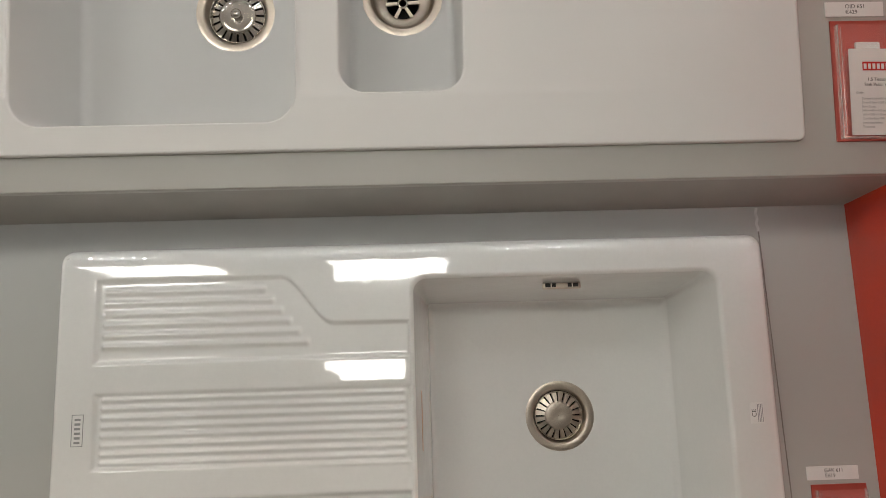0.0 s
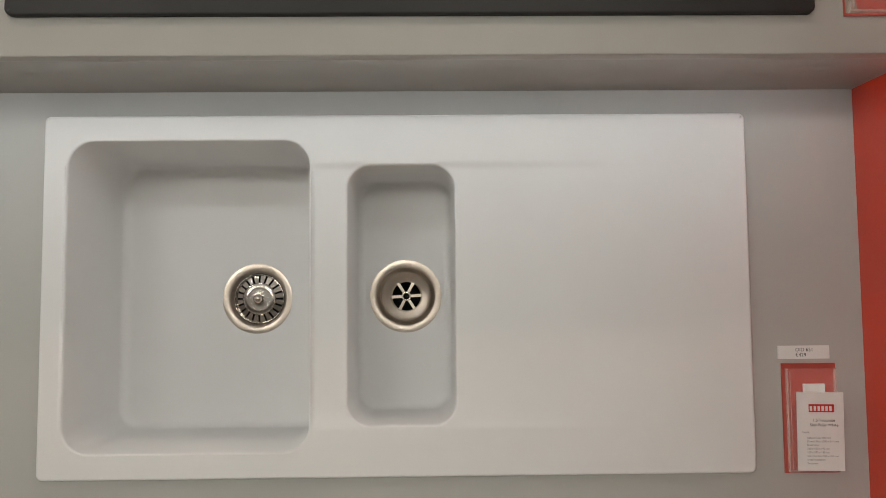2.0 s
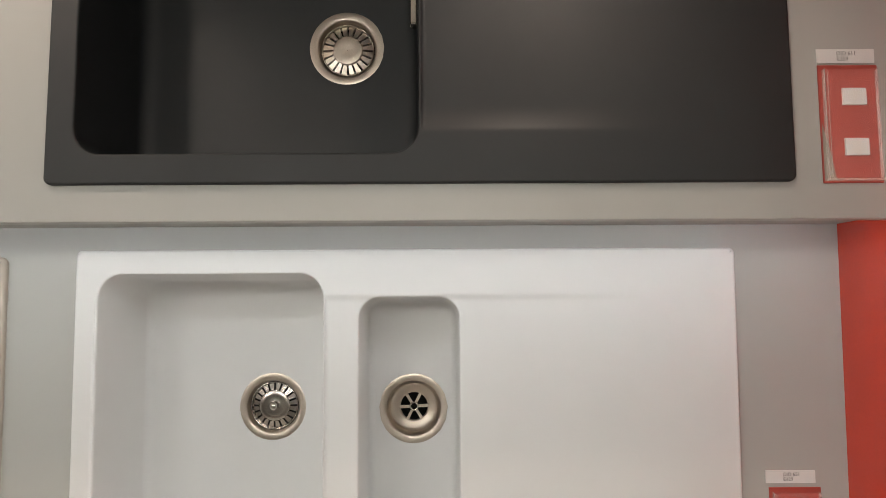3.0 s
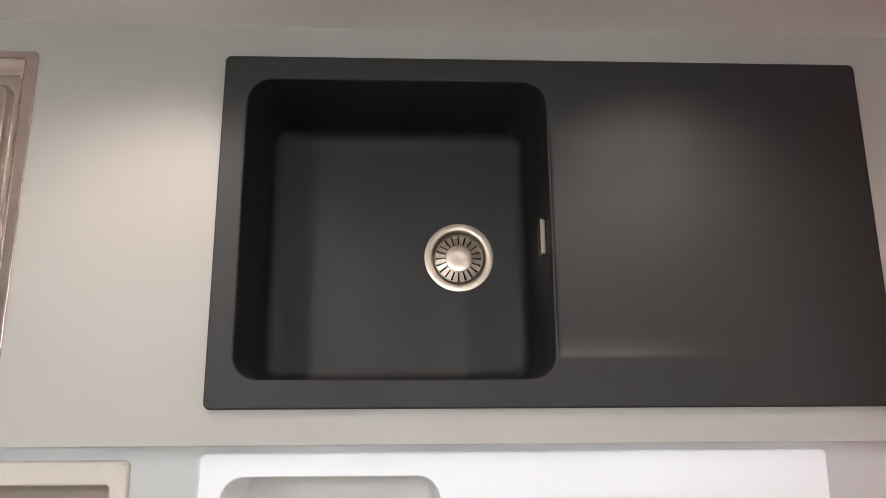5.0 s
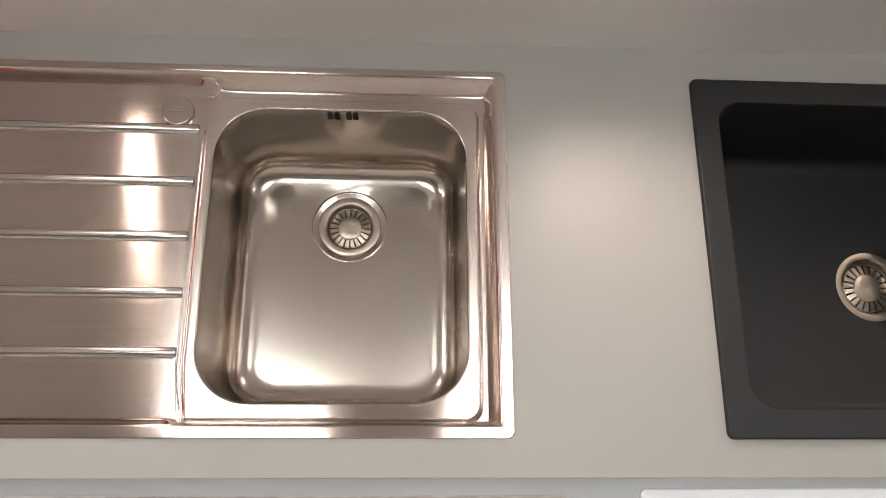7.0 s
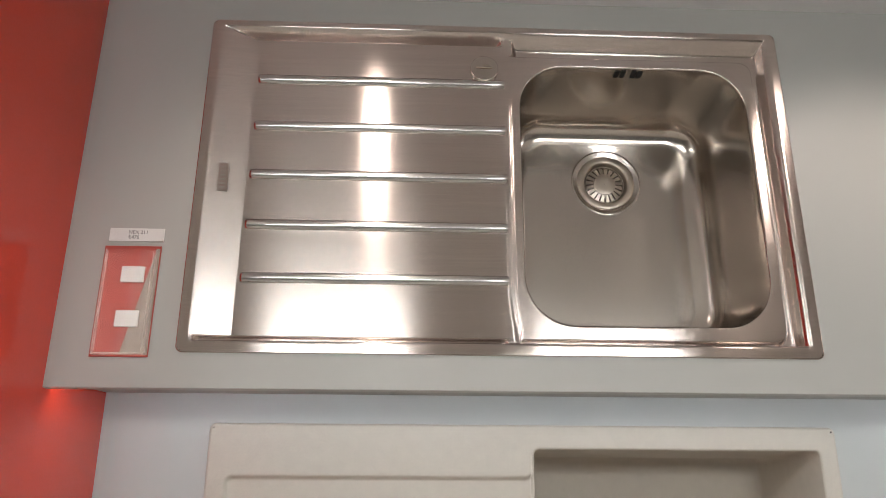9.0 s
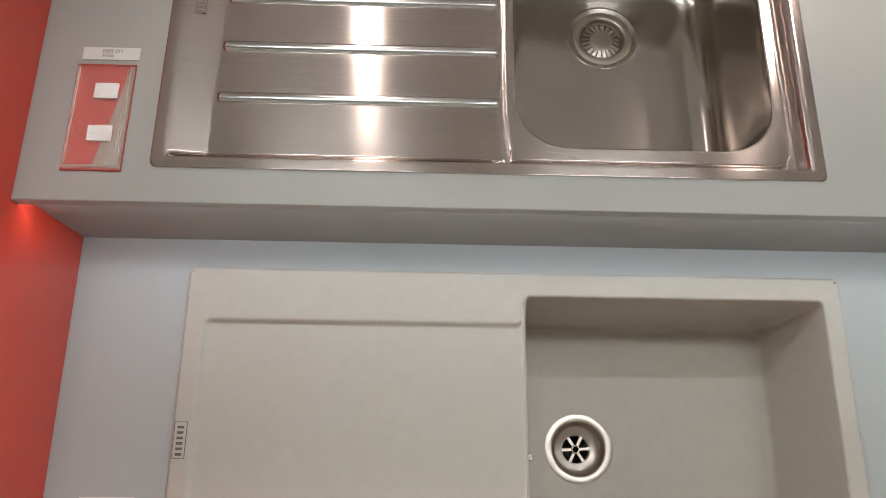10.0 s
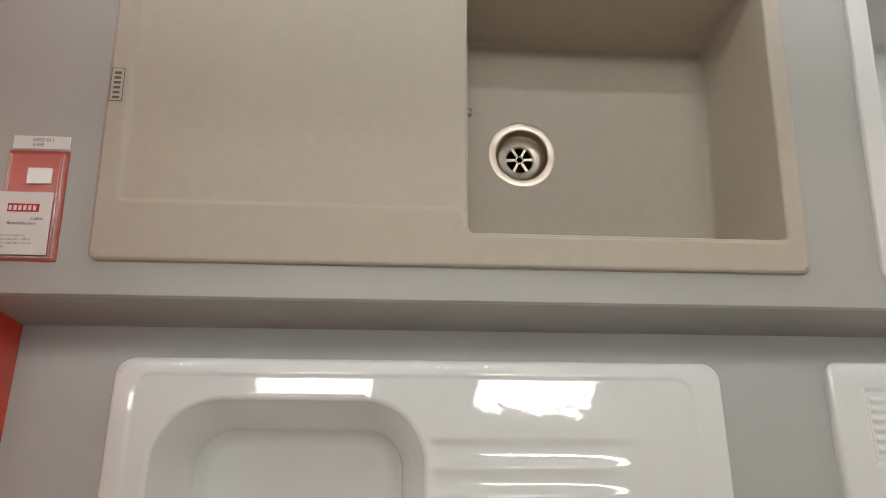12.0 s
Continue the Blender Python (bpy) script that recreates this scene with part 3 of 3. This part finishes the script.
def ceramic_sink():
    s, tier = CER, TIER_C
    ob = thing("ceramic_sink", at_panel(tier, s), "glossy white ceramic sink with ribbed drainer and square bowl", "sink", "sinks on the stand")
    W, Hh = s[2], s[3]
    bowl = (0.494, 0.948, 0.058, 0.462, 0.024)
    mid = 0.2545

    def surface(u, v):
        edge = rr_sdf(u, v, 0, W, 0, Hh, 0.014)
        d = -0.018 + 0.0016 * np.clip((0.034 + edge) / 0.026, 0, 1) ** 2
        w = np.abs(v - mid)
        # two outer trays that narrow in an S towards the bowl, and a middle tray
        top = 0.2085 - 0.068 * smooth01(u, 0.312, 0.388)
        outer = np.minimum(np.minimum(u - 0.056, top - w), w - 0.093)
        inner = np.minimum(u - 0.058, 0.050 - w)
        tray = smooth01(np.maximum(outer, inner), -0.003, 0.004) * (1 - smooth01(u, 0.490, 0.498))
        flat = smooth01(w, 0.052, 0.058) * (1 - smooth01(w, 0.088, 0.094)) * smooth01(u, 0.340, 0.400) * (1 - smooth01(u, 0.486, 0.494))
        d = d + 0.0055 * tray + 0.105 * (v - mid - 0.073 * np.sign(v - mid)) * flat
        ribs = np.zeros_like(u)
        for k in range(6):
            seg = np.clip(np.minimum(u - 0.062, 0.292 + 0.0125 * k - u) / 0.005, 0, 1)
            ribs = np.maximum(ribs, seg * np.exp(-((w - 0.1915 + 0.0152 * k) / 0.0042) ** 2))
        for k in range(4):
            seg = np.clip(np.minimum(u - 0.064, 0.489 - u) / 0.005, 0, 1)
            ribs = np.maximum(ribs, seg * np.exp(-((w - 0.0061 - 0.0122 * k) / 0.0034) ** 2))
        return d - 0.0046 * ribs

    deck_mesh("deck", W, Hh, 0.012, surface, [bowl], CERAMIC, ob, edge=0.008, step=0.0017)
    bowl_mesh("bowl", bowl, 0.155, (0.733, 0.246, 0.056), surface, CERAMIC, ob, draft=0.022, lip=0.007, foot=0.012, floor_corner=0.022, sink_in=0.004)
    drain_fitting(ob, 0.733, 0.246, 0.161, 0.058, "basket")
    ov = part("overflow", box_bm(0.699, 0.757, 0.030, 0.0345, 0.4385, 0.4505, 0.002), DRAIN_STEEL, ob, "chrome overflow plate with slots")
    ov.matrix_local = pose(-0.004, 0.002, 0.001)
    bars_mesh("slot", [(0.703, 0.711, 0.029, 0.031, 0.4415, 0.4475), (0.713, 0.719, 0.029, 0.031, 0.4415, 0.4475), (0.737, 0.743, 0.029, 0.031, 0.4415, 0.4475), (0.745, 0.753, 0.029, 0.031, 0.4415, 0.4475)], DARK, ov)
    n = 40
    ring = [(0.5085 + 0.0012 * k, 0.052 + r * math.cos(2 * math.pi * i / n) * 0.72, 0.252 + r * math.sin(2 * math.pi * i / n)) for k, r in ((0, 0.045), (1, 0.0445), (1, 0.0425), (0, 0.042)) for i in range(n)]
    mesh_object("side_ring", ring, bridge(4, n), COPPER, ob, "thin copper-toned ring on the bowl wall")
    logo_plate(ob, 0.029, 0.045, 0.236, 0.279, -0.0178, CERAMIC, GREY_INK)
    mark = part("conformity_label", box_bm(0.970, 0.989, -0.0192, -0.0172, 0.237, 0.266), PAPER, ob, "small printed approval label")
    bars_mesh("label_bars", [(0.9805 + 0.0022 * i, 0.9813 + 0.0022 * i, -0.0196, -0.0191, 0.239, 0.264) for i in range(4)], GREY_INK, mark)
    ce = lettering("CE", 0.009, 0, 0, 0, INK, mark)
    ce.matrix_local = pose(0.9785, -0.0194, 0.246, 90, 0, 0) @ pose(0, 0, 0, 0, 0, 90)
    return ob


ceramic_sink()


def oval_sink():
    s, tier = OVAL, TIER_C
    ob = thing("ceramic_sink", at_panel(tier, s), "glossy white ceramic sink with rounded bowl and ribbed drainer", "sink", "sinks on the stand")
    W, Hh = s[2], s[3]
    bowl = (0.060, 0.474, 0.060, 0.446, 0.100)

    def surface(u, v):
        edge = rr_sdf(u, v, 0, W, 0, Hh, 0.030)
        d = -0.018 + 0.0016 * np.clip((0.034 + edge) / 0.026, 0, 1) ** 2
        inner = rr_sdf(u, v, 0.030, W - 0.048, 0.030, Hh - 0.026, 0.030)
        d = d + 0.0022 * (1 - smooth01(inner, -0.004, 0.002))
        ribs = np.zeros_like(u)
        for k in range(6):
            seg = smooth01(u, 0.468, 0.490) * (1 - smooth01(u, 0.68, 0.80))
            ribs = np.maximum(ribs, seg * np.exp(-((v - 0.342 + 0.0405 * k) / 0.0095) ** 2))
        dip = smooth01(u, 0.466, 0.488) * (1 - smooth01(u, 0.70, 0.82)) * smooth01(v, 0.095, 0.110) * (1 - smooth01(v, 0.372, 0.386))
        return d + 0.006 * dip - 0.006 * ribs

    deck_mesh("deck", W, Hh, 0.022, surface, [bowl], CERAMIC, ob, edge=0.008, step=0.002)
    bowl_mesh("bowl", bowl, 0.155, (0.262, 0.245, 0.056), surface, CERAMIC, ob, draft=0.030, lip=0.007, foot=0.022, floor_corner=0.085, sink_in=0.004)
    drain_fitting(ob, 0.262, 0.245, 0.161, 0.058, "basket")
    return ob


oval_sink()

# ---- price tags and leaflet holders ----


def price_tag(tier, x, z, lines, w=0.074, tilt=0.0):
    ob = thing("price_tag", tier @ pose(x, -0.0012, z, 0, tilt, 0), "small white printed price label stuck to the board", "price tag", "price tags")
    part("label", box_bm(0, w, -0.0004, 0.0012, 0, 0.0185), PAPER, ob)
    lettering(lines[0], 0.0072, w * 0.34, -0.0005, 0.0105, INK, ob)
    lettering(lines[1], 0.0072, w * 0.34, -0.0005, 0.0033, INK, ob)
    return ob


def leaflet_holder(tier, x, z, w=0.079, h=0.153, card=None, pads=(0.70, 0.36), split=0.0, tilt=0.0, corner=False):
    """A clear acrylic pocket on a red backing; with a leaflet, or empty with its foam pads showing."""
    state = "holding a printed white leaflet" if card else "empty, with white foam pads"
    ob = thing("leaflet_holder", tier @ pose(x, -0.001, z, 0, tilt, 0), "clear acrylic leaflet pocket with red backing, " + state, "leaflet holder", "leaflet holders")
    back = box_bm(0, w, -0.0015, 0.001, 0, h, 0.0004)
    part("backing", back, RED_CARD, ob)
    if split or corner:
        bm = bmesh.new()
        f = [(w * 0.02, h * 0.50), (w * 0.02, h * 0.02), (w * 0.22, h * 0.02), (w * 0.12, h * 0.30)] if corner else [(w * 0.985, h * 0.975), (w * 0.93, h * 0.975), (w * (0.93 - split), h * 0.02), (w * 0.985, h * 0.02)]
        lo = [bm.verts.new((u, -0.0020, v)) for u, v in f]
        hi = [bm.verts.new((u, -0.0012, v)) for u, v in f]
        bm.faces.new(lo), bm.faces.new(hi[::-1])
        for i in range(4):
            bm.faces.new((lo[i], lo[(i + 1) % 4], hi[(i + 1) % 4], hi[i]))
        bmesh.ops.recalc_face_normals(bm, faces=bm.faces[:])
        part("inner_card", bm, GREY_CARD, ob, "grey-brown inner card")
    for p in pads:
        part("foam_pad", box_bm(w * 0.37, w * 0.77, -0.0050, -0.0019, h * p - 0.011, h * p + 0.011, 0.0006), FOAM, ob)
    front = part("front_sheet", box_bm(w * 0.06, w * 0.96, -0.0085, -0.0072, h * 0.02, h * 0.955, 0.0004), ACRYLIC, ob, "clear acrylic front")
    bars_mesh("pocket_edge", [(w * 0.06, w * 0.069, -0.0092, -0.0015, h * 0.02, h * 0.955), (w * 0.951, w * 0.96, -0.0092, -0.0015, h * 0.02, h * 0.955), (w * 0.06, w * 0.96, -0.0092, -0.0015, h * 0.015, h * 0.03),
                              (w * 0.105, w * 0.113, -0.0094, -0.0084, h * 0.05, h * 0.93), (w * 0.907, w * 0.915, -0.0094, -0.0084, h * 0.05, h * 0.93)], ACRYLIC_EDGE, ob).visible_shadow = False
    front.visible_shadow = False
    if card:
        kx, kz, kw, kh = card["at"]
        leaf = part("leaflet", box_bm(kx, kx + kw, -0.0122, -0.0112, kz, kz + kh), PAPER, ob, "white leaflet with red heading block")
        leaf.matrix_local = pose(0, 0, 0, 0, card.get("tilt", 0), 0)
        lx, top, fy = kx + kw * 0.25, kz + kh, -0.0125
        bars_mesh("heading_block", [(lx, lx + kw * 0.54, fy - 0.0002, fy + 0.0004, top - 0.0275, top - 0.0165)], LOGO_RED, leaf)
        n = 6
        step = kw * 0.50 / n
        bars_mesh("heading_bars", [(lx + kw * 0.02 + step * i, lx + kw * 0.02 + step * (i + 0.62), fy - 0.0005, fy, top - 0.0255, top - 0.0190) for i in range(n)], PAPER, leaf)
        for text, size, dx, drop, mat in card["text"]:
            lettering(text, size, kx + kw * dx, fy, top - drop, mat, leaf)
    return ob


price_tag(TIER_B, 1.038, 0.2000, ("OID 651", "€429"))
leaflet_holder(TIER_B, 1.042, 0.0410, w=0.077, card=dict(at=(0.013, 0.006, 0.066, 0.108), tilt=1.0, text=[
    ("1.5 Tectonite", 0.0058, 0.33, 0.0405, INK), ("Sink Polar White", 0.0058, 0.27, 0.0470, INK), ("Code:", 0.0042, 0.10, 0.0565, GREY_INK),
    ("Cabinet Size: 600 mm", 0.0038, 0.20, 0.0640, GREY_INK), ("Overall Size: 1000 x 510 mm", 0.0038, 0.20, 0.0690, GREY_INK), ("Bowl Sizes:", 0.0038, 0.20, 0.0740, GREY_INK),
    ("340 x 440 x 190 mm", 0.0038, 0.20, 0.0790, GREY_INK), ("160 x 370 x 140 mm", 0.0038, 0.20, 0.0840, GREY_INK), ("Cut Out Size: 980 x 490 mm", 0.0038, 0.20, 0.0890, GREY_INK),
    ("Inset Installation", 0.0038, 0.20, 0.0940, GREY_INK), ("Tectonite", 0.0038, 0.20, 0.0990, GREY_INK)]), pads=(0.74,), split=0.0)

price_tag(TIER_A, 1.038, 0.2010, ("OID 611", "\u20ac359"))
leaflet_holder(TIER_A, 1.038, 0.0450, w=0.076, pads=(0.725, 0.30), corner=True)
price_tag(TIER_A, -1.197, 0.2005, ("NEX 211", "\u20ac476"))
leaflet_holder(TIER_A, -1.200, 0.0400, w=0.076, pads=(0.73, 0.33), split=0.42)
price_tag(TIER_B, -1.204, 0.1990, ("MRG 611", "€489"))
leaflet_holder(TIER_B, -1.207, 0.0430, card=dict(at=(-0.004, 0.006, 0.074, 0.085), tilt=0.0, text=[
    ("Coffee", 0.0060, 0.66, 0.0385, INK), ("Reversible Sink", 0.0060, 0.27, 0.0450, INK), ("Code:", 0.0042, 0.06, 0.0545, GREY_INK),
    ("Cabinet Size: 600 mm", 0.0040, 0.14, 0.0610, GREY_INK), ("Overall Size: 970 x 500 m", 0.0040, 0.14, 0.0660, GREY_INK), ("Cut Out Size: 950 x 480 mm", 0.0040, 0.10, 0.0710, GREY_INK),
    ("Reversible", 0.0040, 0.06, 0.0760, GREY_INK)]), pads=(0.76,), split=0.0)
price_tag(TIER_C, 1.060, 0.2150, ("GAK 611", "€619"))
leaflet_holder(TIER_C, 1.064, 0.0560, card=dict(at=(0.008, 0.02, 0.068, 0.108), text=[]), pads=(), split=0.0)

# joint between two boards of the lower tier
structure("joint_strip", box_bm(-0.0008, 0.0008, -0.0005, 0.001, 0.0, 0.555), JOINT, TIER_C @ pose(1.0385, 0, 0.055, 0, -1.25, 0), "thin filled joint between two grey boards", "joint")

# dried silicone smears beside the lower panel's joint
sm = thing("silicone_smear", TIER_C @ pose(1.026, -0.0006, 0.574), "thin dried silicone smear on the board", "smear")
mesh_object("smear", [(x + 0.0010 * math.sin(z * 400), -0.0004 * (1 - abs(x) / 0.0022), z) for z in np.linspace(0, 0.036, 13) for x in (-0.0022, 0, 0.0022)],
            [(r * 3 + c, r * 3 + c + 1, r * 3 + c + 4, r * 3 + c + 3) for r in range(12) for c in range(2)], SILICONE, sm)

rng = random.Random(4)
for i in range(9):
    x = -0.865 + 0.0105 * i + rng.uniform(-0.003, 0.003)
    sp = thing("silicone_speck", TIER_B @ pose(x, 0.003, -0.0004), "tiny dried silicone speck on the board edge", "speck", "silicone specks")
    bm = bmesh.new()
    bmesh.ops.create_icosphere(bm, subdivisions=2, radius=rng.uniform(0.0005, 0.0010))
    for v in bm.verts:
        v.co.z *= 0.5
    part("blob", bm, SILICONE, sp)
